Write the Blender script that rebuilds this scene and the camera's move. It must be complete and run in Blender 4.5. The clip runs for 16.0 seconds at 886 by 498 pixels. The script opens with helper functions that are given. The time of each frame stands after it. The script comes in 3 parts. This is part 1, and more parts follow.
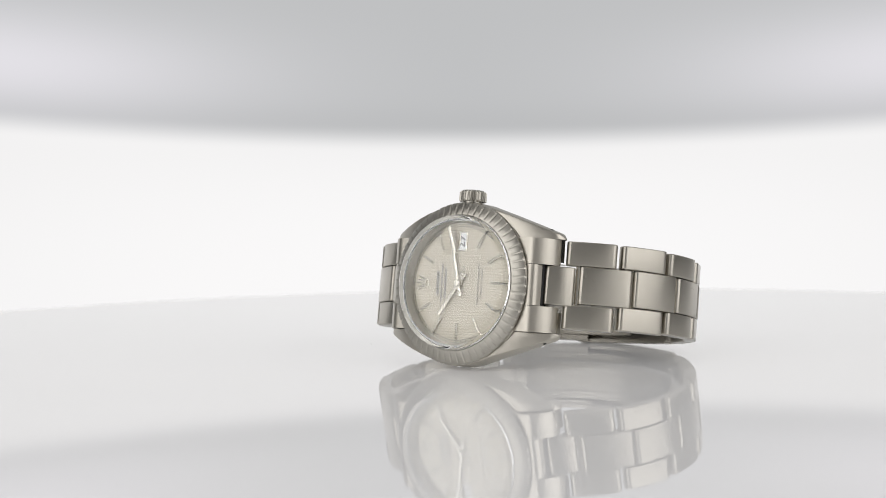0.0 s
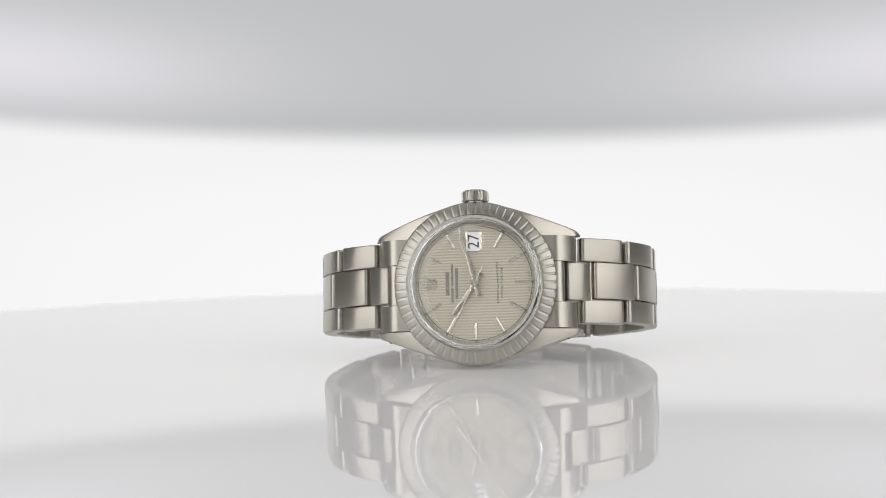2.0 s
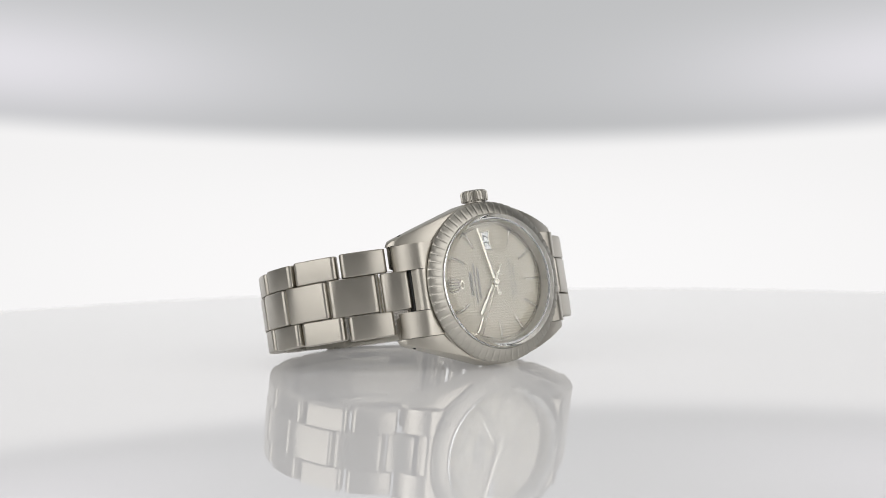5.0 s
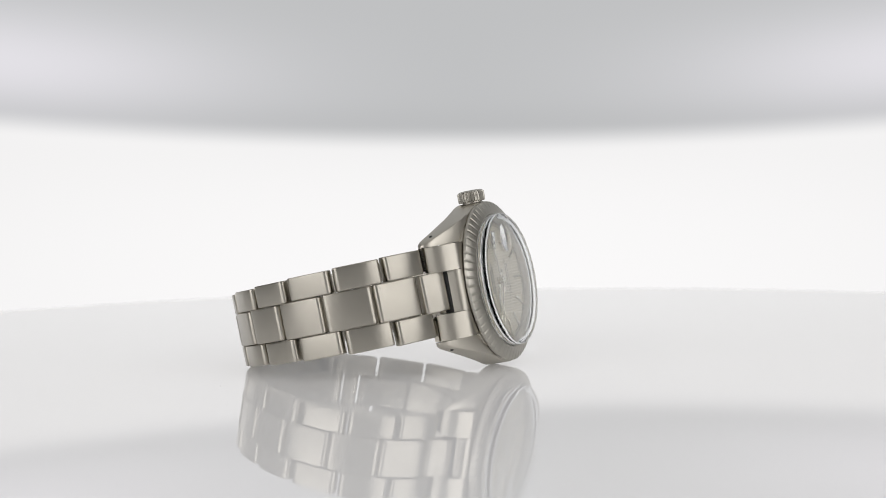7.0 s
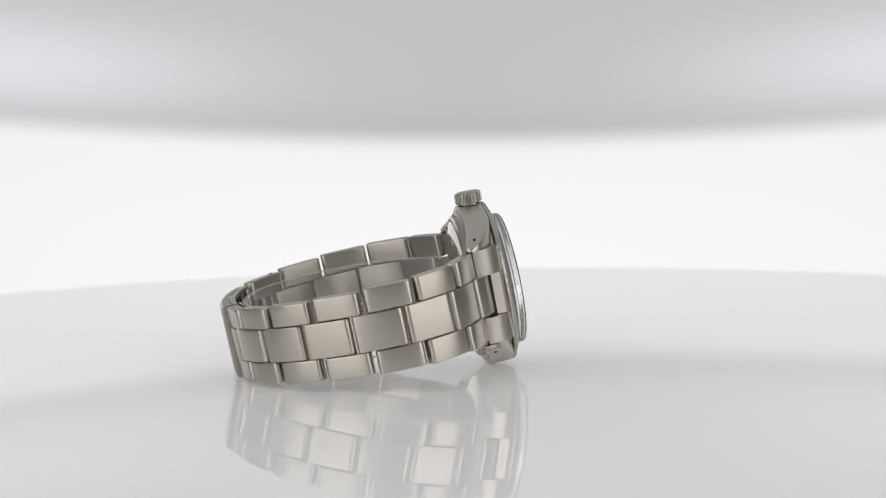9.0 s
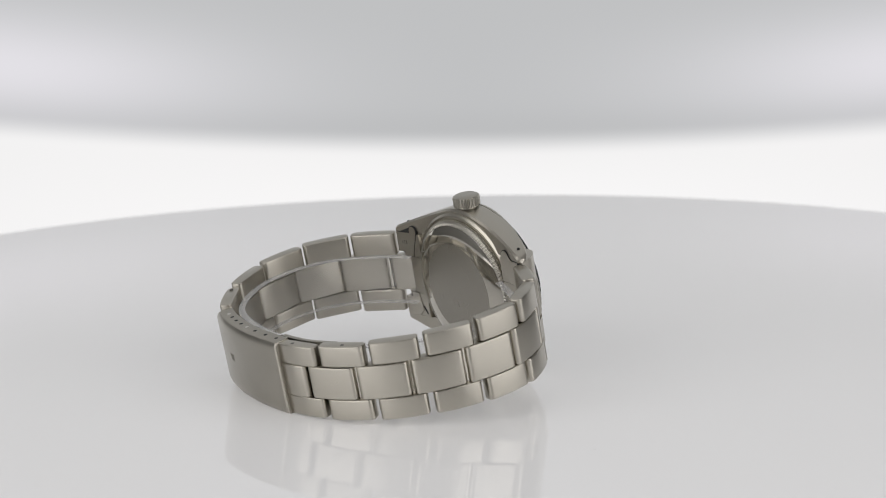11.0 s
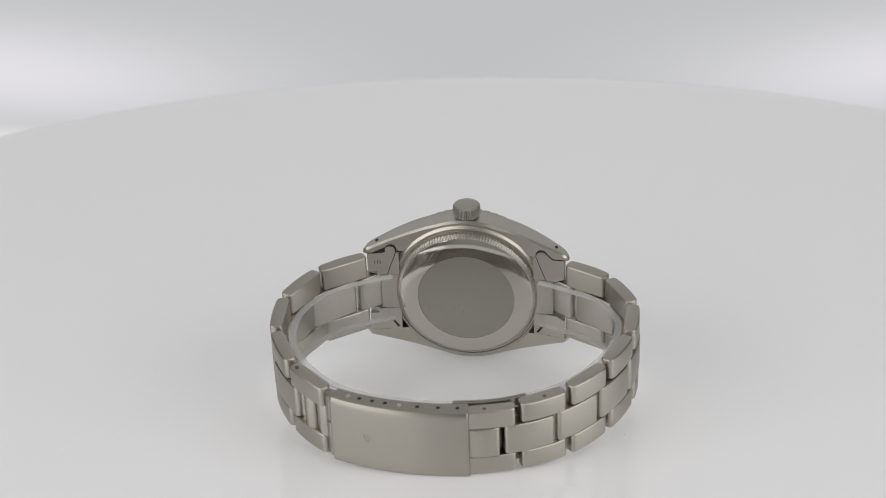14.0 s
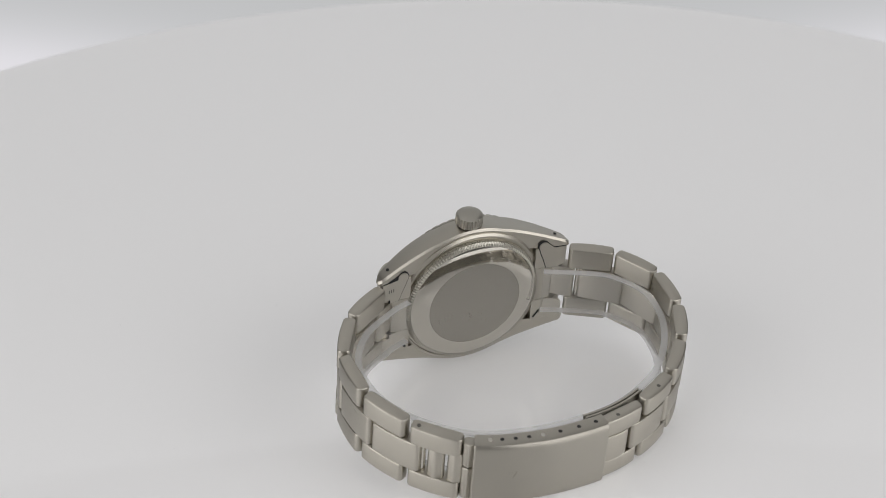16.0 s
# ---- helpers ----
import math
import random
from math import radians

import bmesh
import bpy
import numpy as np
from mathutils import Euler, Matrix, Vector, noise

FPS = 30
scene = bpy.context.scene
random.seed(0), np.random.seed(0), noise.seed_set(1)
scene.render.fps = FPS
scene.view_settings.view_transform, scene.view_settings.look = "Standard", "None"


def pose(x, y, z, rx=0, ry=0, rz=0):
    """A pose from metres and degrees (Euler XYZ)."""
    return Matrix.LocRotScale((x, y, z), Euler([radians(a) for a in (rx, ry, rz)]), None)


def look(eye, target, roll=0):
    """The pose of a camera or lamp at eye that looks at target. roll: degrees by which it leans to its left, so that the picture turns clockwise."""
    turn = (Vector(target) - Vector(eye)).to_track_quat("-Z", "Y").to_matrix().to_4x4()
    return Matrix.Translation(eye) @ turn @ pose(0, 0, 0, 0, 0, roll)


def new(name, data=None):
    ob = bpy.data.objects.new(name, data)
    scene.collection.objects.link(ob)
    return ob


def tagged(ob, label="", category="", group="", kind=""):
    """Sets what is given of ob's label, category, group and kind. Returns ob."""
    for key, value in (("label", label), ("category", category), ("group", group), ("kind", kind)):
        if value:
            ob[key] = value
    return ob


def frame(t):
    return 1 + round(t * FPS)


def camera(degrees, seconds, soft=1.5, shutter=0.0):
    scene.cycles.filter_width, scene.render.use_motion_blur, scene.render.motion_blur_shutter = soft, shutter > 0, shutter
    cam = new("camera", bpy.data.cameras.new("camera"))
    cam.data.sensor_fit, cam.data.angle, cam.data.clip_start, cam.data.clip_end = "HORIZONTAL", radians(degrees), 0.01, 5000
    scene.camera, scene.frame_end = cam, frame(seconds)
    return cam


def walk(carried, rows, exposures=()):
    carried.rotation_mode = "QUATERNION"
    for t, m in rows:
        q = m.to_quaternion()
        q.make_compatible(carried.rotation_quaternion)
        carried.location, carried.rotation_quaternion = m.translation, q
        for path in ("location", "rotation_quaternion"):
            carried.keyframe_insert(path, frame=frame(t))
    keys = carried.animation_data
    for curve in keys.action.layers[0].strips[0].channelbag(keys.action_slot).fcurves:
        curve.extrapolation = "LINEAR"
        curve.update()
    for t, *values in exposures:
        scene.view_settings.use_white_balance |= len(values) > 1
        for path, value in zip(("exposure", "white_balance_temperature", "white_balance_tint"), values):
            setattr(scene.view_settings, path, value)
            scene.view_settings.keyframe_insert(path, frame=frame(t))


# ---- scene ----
# ---- camera on its arm, and the turning of the table ----
PIVOT = Vector((0.0, -0.00243, 0.01684))
ARM = 0.41319
YAW, PITCH, ROLL = -0.013355, 0.02076, -0.021291
SAG_YAW, SAG_PITCH, SAG_ROLL = -0.0103, 0.016016, -0.013518  # the arm gives a little as it rises
E0 = 4.358
STEPS = [4.36, 5.17, 6.27, 7.65, 9.3, 11.11, 12.96, 14.72, 16.44, 18.3, 20.2, 22.02, 23.8, 25.59, 27.39, 29.2, 31.0]
LIFT = [(0.0, E0), (4.0, E0), (7.5, E0)] + [(8.0 + 0.5 * i, e) for i, e in enumerate(STEPS)]
TURN0, RATE = -37.25, 14.998


def arm_pose(e):
    """The camera at the end of its arm, raised by e degrees."""
    a = radians(e)
    d = Vector((0, math.cos(a), -math.sin(a)))
    u = Vector((0, math.sin(a), math.cos(a)))
    r = Vector((1, 0, 0))
    eye = PIVOT - ARM * d
    rise = a - radians(E0)
    yaw, pitch, roll = YAW + SAG_YAW * rise, PITCH + SAG_PITCH * rise, ROLL + SAG_ROLL * rise
    r, d = r * math.cos(yaw) - d * math.sin(yaw), r * math.sin(yaw) + d * math.cos(yaw)
    u, d = u * math.cos(pitch) - d * math.sin(pitch), u * math.sin(pitch) + d * math.cos(pitch)
    r, u = r * math.cos(roll) + u * math.sin(roll), u * math.cos(roll) - r * math.sin(roll)
    m = Matrix((r, u, -d)).transposed().to_4x4()
    m.translation = eye
    return m


cam = camera(26.021, 16.0, soft=0.6)
cam.data.dof.use_dof = True
cam.data.dof.focus_distance = 0.405
cam.data.dof.aperture_fstop = 27.0
walk(cam, [(t, arm_pose(e)) for t, e in LIFT])

# ---- light ----
world = bpy.data.worlds.new("world")
scene.world = world
world.use_nodes = True
world.node_tree.nodes["Background"].inputs[0].default_value = (0.9, 0.95, 1.0, 1)
world.node_tree.nodes["Background"].inputs[1].default_value = 0.05
scene.view_settings.exposure = 0.0


def softbox(name, size_x, size_y, power, eye, target, tint=(1, 0.982, 0.975)):
    lamp = bpy.data.lights.new(name, "AREA")
    lamp.shape, lamp.size, lamp.size_y, lamp.energy, lamp.color = "RECTANGLE", size_x, size_y, power, tint
    ob = new(name, lamp)
    ob.matrix_world = look(eye, target)
    return ob


softbox("ceiling_softbox", 0.95, 1.30, 1.5, (0, 0.20, 0.74), (0, 0.18, 0))
softbox("side_softbox", 0.80, 0.60, 2.7, (-0.55, -0.42, 0.32), (0, 0, 0.02))
softbox("side_softbox", 0.80, 0.60, 2.7, (0.55, -0.42, 0.32), (0, 0, 0.02))

# ---- materials ----


def material(name, colour, metal=0.0, rough=0.4):
    m = bpy.data.materials.new(name)
    m.use_nodes = True
    b = m.node_tree.nodes["Principled BSDF"]
    b.inputs["Base Color"].default_value = (*colour, 1)
    b.inputs["Metallic"].default_value = metal
    b.inputs["Roughness"].default_value = rough
    return m


def node(m, kind, **inputs):
    n = m.node_tree.nodes.new(kind)
    for key, value in inputs.items():
        n.inputs[key.replace("_", " ")].default_value = value
    return n


def join(m, a, out, b, into):
    m.node_tree.links.new(a.outputs[out], b.inputs[into])


def steel(name, colour, rough, stretch, spread=0.04, relief=0.02, drawn=0.0):
    """Steel with a brushed grain, drawn out along one axis by stretch, and a little wear."""
    m = material(name, colour, 1.0, rough)
    b = m.node_tree.nodes["Principled BSDF"]
    co = node(m, "ShaderNodeTexCoord")
    mp = node(m, "ShaderNodeMapping")
    mp.inputs["Scale"].default_value = stretch
    join(m, co, "Object", mp, "Vector")
    grain = node(m, "ShaderNodeTexNoise", Scale=1.0, Detail=3.0)
    join(m, mp, "Vector", grain, "Vector")
    wear = node(m, "ShaderNodeTexNoise", Scale=180.0, Detail=5.0)
    join(m, co, "Object", wear, "Vector")
    mix = node(m, "ShaderNodeMath")
    mix.operation = "ADD"
    join(m, grain, "Fac", mix, 0)
    join(m, wear, "Fac", mix, 1)
    ramp = node(m, "ShaderNodeMapRange", From_Min=0.6, From_Max=1.4, To_Min=max(0.03, rough - spread), To_Max=rough + spread)
    join(m, mix, "Value", ramp, "Value")
    join(m, ramp, "Result", b, "Roughness")
    if drawn:
        # brushed along the bracelet: gloss spreads across it
        b.inputs["Anisotropic"].default_value = drawn
        way = node(m, "ShaderNodeVectorTransform")
        way.vector_type, way.convert_from, way.convert_to = "VECTOR", "OBJECT", "WORLD"
        way.inputs[0].default_value = (0.22, 0.12, 1)
        join(m, way, "Vector", b, "Tangent")
    bump = node(m, "ShaderNodeBump", Strength=relief * 4, Distance=0.00002)
    join(m, grain, "Fac", bump, "Height")
    join(m, bump, "Normal", b, "Normal")
    return m


TINT = (0.50, 0.474, 0.418)
BRUSHED = steel("brushed_steel", TINT, 0.33, (900, 900, 15000), 0.06, 0.02, drawn=0.95)
BRUSHED_LUG = steel("brushed_case_steel", TINT, 0.34, (1200, 12000, 9000), 0.02, 0.003)
HAND = steel("satin_applied_steel", (0.66, 0.63, 0.555), 0.26, (700, 700, 700), 0.04, 0.005)
BEZEL = steel("satin_bezel_steel", (0.45, 0.432, 0.386), 0.35, (600, 600, 600), 0.05, 0.01)
POLISHED = steel("polished_steel", (0.58, 0.555, 0.50), 0.08, (500, 500, 500), 0.03, 0.01)
CIRCLE = steel("brushed_back_steel", (0.37, 0.353, 0.315), 0.34, (9000, 250, 500), 0.10, 0.03)
CLASP = steel("brushed_clasp_steel", (0.44, 0.418, 0.37), 0.38, (900, 900, 13000), 0.06, 0.018, drawn=0.9)
# near-black that paints the shade of holes and gaps not cut into the metal
RECESS_SHADE = material("recess_shade", (0.02, 0.02, 0.02), 0.0, 0.7)
STAMP = material("stamp_and_hole_mark", (0.16, 0.155, 0.14), 0.8, 0.5)
INK = material("black_ink", (0.015, 0.015, 0.016), 0.0, 0.5)
PRINT = material("grey_print", (0.21, 0.20, 0.175), 0.2, 0.45)
FLANGE = material("satin_flange_steel", (0.52, 0.50, 0.455), 0.35, 0.4)
WHITE = material("white_date_disc", (0.88, 0.88, 0.88), 0.0, 0.4)


def dial_paint():
    m = material("striped_silver_dial", (0.70, 0.67, 0.58), 0.3, 0.5)
    b = m.node_tree.nodes["Principled BSDF"]
    co = node(m, "ShaderNodeTexCoord")
    wave = node(m, "ShaderNodeTexWave", Scale=0.314159 / 0.00062, Distortion=0.0)
    wave.bands_direction = "Z"
    join(m, co, "Object", wave, "Vector")
    fine = node(m, "ShaderNodeTexNoise", Scale=2500.0, Detail=3.0)
    join(m, co, "Object", fine, "Vector")
    mix = node(m, "ShaderNodeMixRGB")
    mix.inputs[1].default_value = (0.41, 0.373, 0.297, 1)
    mix.inputs[2].default_value = (0.57, 0.527, 0.435, 1)
    join(m, wave, "Fac", mix, 0)
    join(m, mix, "Color", b, "Base Color")
    add = node(m, "ShaderNodeMath")
    add.operation = "MULTIPLY_ADD"
    add.inputs[1].default_value = 0.12
    join(m, fine, "Fac", add, 0)
    join(m, wave, "Fac", add, 2)
    bump = node(m, "ShaderNodeBump", Strength=0.3, Distance=0.00005)
    join(m, add, "Value", bump, "Height")
    join(m, bump, "Normal", b, "Normal")
    return m


DIAL = dial_paint()


def clear_acrylic():
    """Solid clear acrylic that bends and mirrors light."""
    m = bpy.data.materials.new("clear_acrylic")
    m.use_nodes = True
    nt = m.node_tree
    nt.nodes.remove(nt.nodes["Principled BSDF"])
    glass = node(m, "ShaderNodeBsdfGlass", Color=(0.985, 0.99, 0.99, 1), Roughness=0.0, IOR=1.49)
    join(m, glass, "BSDF", nt.nodes["Material Output"], "Surface")
    return m


CRYSTAL = clear_acrylic()


def film_plastic(milk):
    """Thin clear film: mostly see-through, with a gloss and a milky rub."""
    m = material("clear_plastic_film", (0.74, 0.74, 0.74), 0.0, 0.18)
    b = m.node_tree.nodes["Principled BSDF"]
    b.inputs["Alpha"].default_value = milk
    b.inputs["Specular IOR Level"].default_value = 0.2
    return m


FILM, FILM_EDGE = film_plastic(0.05), film_plastic(0.33)


def disc_acrylic():
    m = material("white_gloss_acrylic", (0.80, 0.80, 0.805), 0.0, 0.02)
    b = m.node_tree.nodes["Principled BSDF"]
    b.inputs["IOR"].default_value = 1.49
    b.inputs["Specular IOR Level"].default_value = 0.0
    b.inputs["Coat Weight"].default_value = 0.95
    b.inputs["Coat IOR"].default_value = 1.47
    b.inputs["Coat Roughness"].default_value = 0.0
    # glow put into the acrylic in place of light from beneath; no lamp there
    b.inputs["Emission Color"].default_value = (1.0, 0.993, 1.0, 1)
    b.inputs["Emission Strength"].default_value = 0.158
    co = node(m, "ShaderNodeTexCoord")
    n = node(m, "ShaderNodeTexNoise", Scale=60.0, Detail=5.0)
    join(m, co, "Object", n, "Vector")
    ramp = node(m, "ShaderNodeMapRange", To_Min=0.012, To_Max=0.03)
    join(m, n, "Fac", ramp, "Value")
    join(m, ramp, "Result", b, "Roughness")
    return m


ACRYLIC = disc_acrylic()


def cloth(name, colour):
    m = material(name, colour, 0.0, 0.9)
    b = m.node_tree.nodes["Principled BSDF"]
    co = node(m, "ShaderNodeTexCoord")
    n = node(m, "ShaderNodeTexNoise", Scale=900.0, Detail=2.0)
    join(m, co, "Object", n, "Vector")
    bump = node(m, "ShaderNodeBump", Strength=0.2, Distance=0.0005)
    join(m, n, "Fac", bump, "Height")
    join(m, bump, "Normal", b, "Normal")
    return m


TENT = cloth("white_tent_cloth", (0.42, 0.42, 0.415))
# for the unseen wall behind the camera, toned to brighten steel facing it
REFLECTOR_TENT = cloth("reflector_tent_cloth", (0.70, 0.70, 0.695))
DUST = cloth("pale_dust", (0.45, 0.45, 0.45))
BASE = cloth("grey_coated_metal", (0.35, 0.35, 0.36))


def glow():
    """Backlit diffuser: bright field below its upper edge; above, a grey sheet and two pale spots painted as glow."""
    m = bpy.data.materials.new("backlit_diffuser")
    m.use_nodes = True
    nt = m.node_tree
    nt.nodes.remove(nt.nodes["Principled BSDF"])
    out = nt.nodes["Material Output"]
    em = node(m, "ShaderNodeEmission")
    co = node(m, "ShaderNodeTexCoord")
    sep = node(m, "ShaderNodeSeparateXYZ")
    join(m, co, "Object", sep, "Vector")

    def calc(op, a, b=0.0, c=0.0):
        n = node(m, "ShaderNodeMath")
        n.operation = op
        for i, v in enumerate((a, b, c)):
            if isinstance(v, (int, float)):
                n.inputs[i].default_value = v
            else:
                nt.links.new(v, n.inputs[i])
        return n.outputs[0]

    x, z = sep.outputs["X"], sep.outputs["Z"]
    # the seam between bright field and upper sheet sags a little in its middle
    h = calc("SUBTRACT", calc("MULTIPLY_ADD", x, 0.018, z), calc("MULTIPLY", calc("MULTIPLY", x, x), SAG))
    edge = node(m, "ShaderNodeMapRange", From_Min=SEAM - 0.005, From_Max=SEAM + 0.005, To_Min=1.0, To_Max=0.0)
    edge.interpolation_type = "SMOOTHSTEP"
    nt.links.new(h, edge.inputs["Value"])
    # soft pale spots painted into the glow to both sides
    ax = calc("SUBTRACT", calc("ABSOLUTE", x), 0.17)
    az = calc("SUBTRACT", h, SEAM + 0.022)
    r = calc("ADD", calc("MULTIPLY", calc("MULTIPLY", ax, ax), 130.0), calc("MULTIPLY", calc("MULTIPLY", az, az), 2600.0))
    spot = calc("POWER", 2.718, calc("MULTIPLY", r, -1.0))
    dim = calc("MULTIPLY_ADD", spot, 0.23, 0.535)
    # a faint darker line painted into the glow just above the seam
    seam = calc("POWER", 2.718, calc("MULTIPLY", calc("POWER", calc("DIVIDE", calc("SUBTRACT", h, SEAM + 0.006), 0.006), 2.0), -1.0))
    dim = calc("SUBTRACT", dim, calc("MULTIPLY", seam, 0.02))
    # the bright field dims softly towards its seam and its sides
    near = calc("POWER", 2.718, calc("DIVIDE", calc("MINIMUM", calc("SUBTRACT", h, SEAM), 0.0), 0.018))
    field = calc("SUBTRACT", calc("MULTIPLY_ADD", near, -0.085, 0.43), calc("MULTIPLY", calc("MULTIPLY", x, x), 1.3))
    level = calc("MULTIPLY_ADD", edge.outputs[0], calc("MAXIMUM", field, 0.25), dim)
    nt.links.new(level, em.inputs["Strength"])
    tone = node(m, "ShaderNodeMixRGB")
    tone.inputs[1].default_value = (0.98, 0.99, 1.005, 1)
    tone.inputs[2].default_value = (1.0, 0.98, 1.03, 1)
    nt.links.new(spot, tone.inputs[0])
    warm = node(m, "ShaderNodeMixRGB")
    warm.inputs[2].default_value = (1.0, 0.99, 0.99, 1)
    nt.links.new(edge.outputs[0], warm.inputs[0])
    join(m, tone, "Color", warm, 1)
    join(m, warm, "Color", em, "Color")
    join(m, em, "Emission", out, "Surface")
    return m


SEAM, SAG = 0.0495, 0.25
GLOW = glow()

# ---- mesh tools (millimetres in, metres out) ----
MM = 0.001


def finish(bm, name, mat, sharp=35):
    bmesh.ops.recalc_face_normals(bm, faces=bm.faces)
    me = bpy.data.meshes.new(name)
    bm.to_mesh(me)
    bm.free()
    for p in me.polygons:
        p.use_smooth = True
    me.set_sharp_from_angle(angle=radians(sharp))
    me.materials.append(mat)
    return me


def part(name, bm, mat, parent, label="", sharp=35):
    ob = new(name, finish(bm, name, mat, sharp))
    ob.parent = parent
    if label:
        ob["label"] = label
    return ob


def loft(bm, rings, closed=False, caps=True):
    """Skin a row of equal rings of points."""
    vs = [[bm.verts.new(Vector(p) * MM) for p in ring] for ring in rings]
    n = len(vs[0])
    pairs = list(zip(vs, vs[1:])) + ([(vs[-1], vs[0])] if closed else [])
    for a, b in pairs:
        for i in range(n):
            bm.faces.new((a[i], a[(i + 1) % n], b[(i + 1) % n], b[i]))
    if caps and not closed:
        bm.faces.new(vs[0][::-1])
        bm.faces.new(vs[-1])
    return bm


def lathe(bm, profile, steps, closed=True, wobble=None):
    """Turn a profile of (radius, y) about the y axis; wobble(i, j) shifts point j's y at step i."""
    rings = []
    for i in range(steps):
        a = 2 * math.pi * i / steps
        ring = []
        for j, (r, y) in enumerate(profile):
            dr, dy = wobble(i, j) if wobble else (0, 0)
            ring.append(((r + dr) * math.cos(a), y + dy, (r + dr) * math.sin(a)))
        rings.append(ring)
    vs = [[bm.verts.new(Vector(p) * MM) for p in ring] for ring in rings]
    n = len(profile)
    for i in range(steps):
        a, b = vs[i], vs[(i + 1) % steps]
        for j in range(n if closed else n - 1):
            k = (j + 1) % n
            bm.faces.new((a[j], a[k], b[k], b[j]))
    if not closed:
        for j in (0, n - 1):
            if profile[j][0] > 1e-6:
                bm.faces.new([vs[i][j] for i in range(steps)])
    return bm


def slab(bm, outline, z0, z1, chamfer=0.15, steps=1):
    """A plate with the outline (x, y), from z0 to z1, its rims chamfered or, with more steps, rounded."""
    n = len(outline)
    area = sum(outline[i][0] * outline[(i + 1) % n][1] - outline[(i + 1) % n][0] * outline[i][1] for i in range(n))
    way = 1 if area > 0 else -1
    inner = []
    for i in range(n):
        a, b, c = Vector(outline[i - 1]), Vector(outline[i]), Vector(outline[(i + 1) % n])
        e, f = (b - a).normalized(), (c - b).normalized()
        k = (Vector((-e.y, e.x)) + Vector((-f.y, f.x))) * way
        inner.append(k.normalized() if k.length > 1e-6 else Vector((0, 0)))
    levels = []
    for k in range(steps + 1):
        a = math.pi / 2 * k / steps
        levels.append((chamfer * (1 - math.sin(a)), chamfer * (1 - math.cos(a))))
    rings = [[(p[0] + v.x * o, p[1] + v.y * o, z0 + d) for p, v in zip(outline, inner)] for o, d in levels]
    rings += [[(p[0] + v.x * o, p[1] + v.y * o, z1 - d) for p, v in zip(outline, inner)] for o, d in reversed(levels)]
    return loft(bm, rings)


def bar(bm, a, b, width, y0, y1, width_end=None):
    """A baton on the dial from a to b (x, z), its ridge rising from y0 to y1."""
    a, b = Vector(a), Vector(b)
    d = (b - a).normalized()
    n = Vector((-d.y, d.x))
    w0, w1 = width / 2, (width if width_end is None else width_end) / 2
    rings = []
    for p, w in ((a, w0), (b, w1)):
        rings.append([(p.x + n.x * w, y0, p.y + n.y * w), (p.x + n.x * w, (y0 + y1 * 2) / 3, p.y + n.y * w), (p.x, y1, p.y),
                      (p.x - n.x * w, (y0 + y1 * 2) / 3, p.y - n.y * w), (p.x - n.x * w, y0, p.y - n.y * w)])
    return loft(bm, rings)


def rounded(length, thick, r_out, r_in, crown=0.28):
    """Side outline of a link: along x, its outer face at y = 0 and its inner at y = thick."""
    h = length / 2
    pts = []
    for i in range(5):
        a = math.pi + math.pi / 2 * i / 4
        pts.append((-h + r_out + r_out * math.cos(a), r_out + r_out * math.sin(a)))
    flat = h - r_out
    for i in range(1, 8):
        u = -1 + i / 4
        pts.append((flat * u, -crown * (1 - u * u)))
    for i in range(5):
        a = 1.5 * math.pi + math.pi / 2 * i / 4
        pts.append((h - r_out + r_out * math.cos(a), r_out + r_out * math.sin(a)))
    for i in range(4):
        a = math.pi / 2 * i / 3
        pts.append((h - r_in + r_in * math.cos(a), thick - r_in + r_in * math.sin(a)))
    for i in range(4):
        a = math.pi / 2 + math.pi / 2 * i / 3
        pts.append((-h + r_in + r_in * math.cos(a), thick - r_in + r_in * math.sin(a)))
    return pts


# ---- the photo box: walls out of view, toned for what the steel mirrors ----


def box_wall(name, size, at, mat, label):
    bm = bmesh.new()
    bmesh.ops.create_cube(bm, size=1)
    bmesh.ops.scale(bm, vec=size, verts=bm.verts)
    bmesh.ops.bevel(bm, geom=list(bm.edges), offset=0.004, segments=2, affect="EDGES")
    ob = new(name, finish(bm, name, mat))
    ob.location = at
    return tagged(ob, label, "wall" if "wall" in name else name, "", "structure")


W = 0.84
box_wall("wall_north", (1.72, 0.03, 1.9), (0, W + 0.03, 0.0), TENT, "white cloth wall of the photo box")
box_wall("wall_south", (1.72, 0.03, 1.9), (0, -W - 0.03, 0.0), REFLECTOR_TENT, "unseen pale wall behind the camera, added to be mirrored in the steel")
box_wall("wall_east", (0.03, 1.65, 1.9), (W + 0.01, 0, 0.0), TENT, "white cloth wall of the photo box")
box_wall("wall_west", (0.03, 1.65, 1.9), (-W - 0.01, 0, 0.0), TENT, "white cloth wall of the photo box")
box_wall("ceiling", (1.72, 1.78, 0.03), (0, 0, 0.965), TENT, "white cloth ceiling of the photo box")
box_wall("floor", (1.72, 1.78, 0.03), (0, 0, -0.965), TENT, "pale floor of the photo box")

DISC_R = 214.0
DISC_AT = Vector((-0.00835, -0.00095, 0))


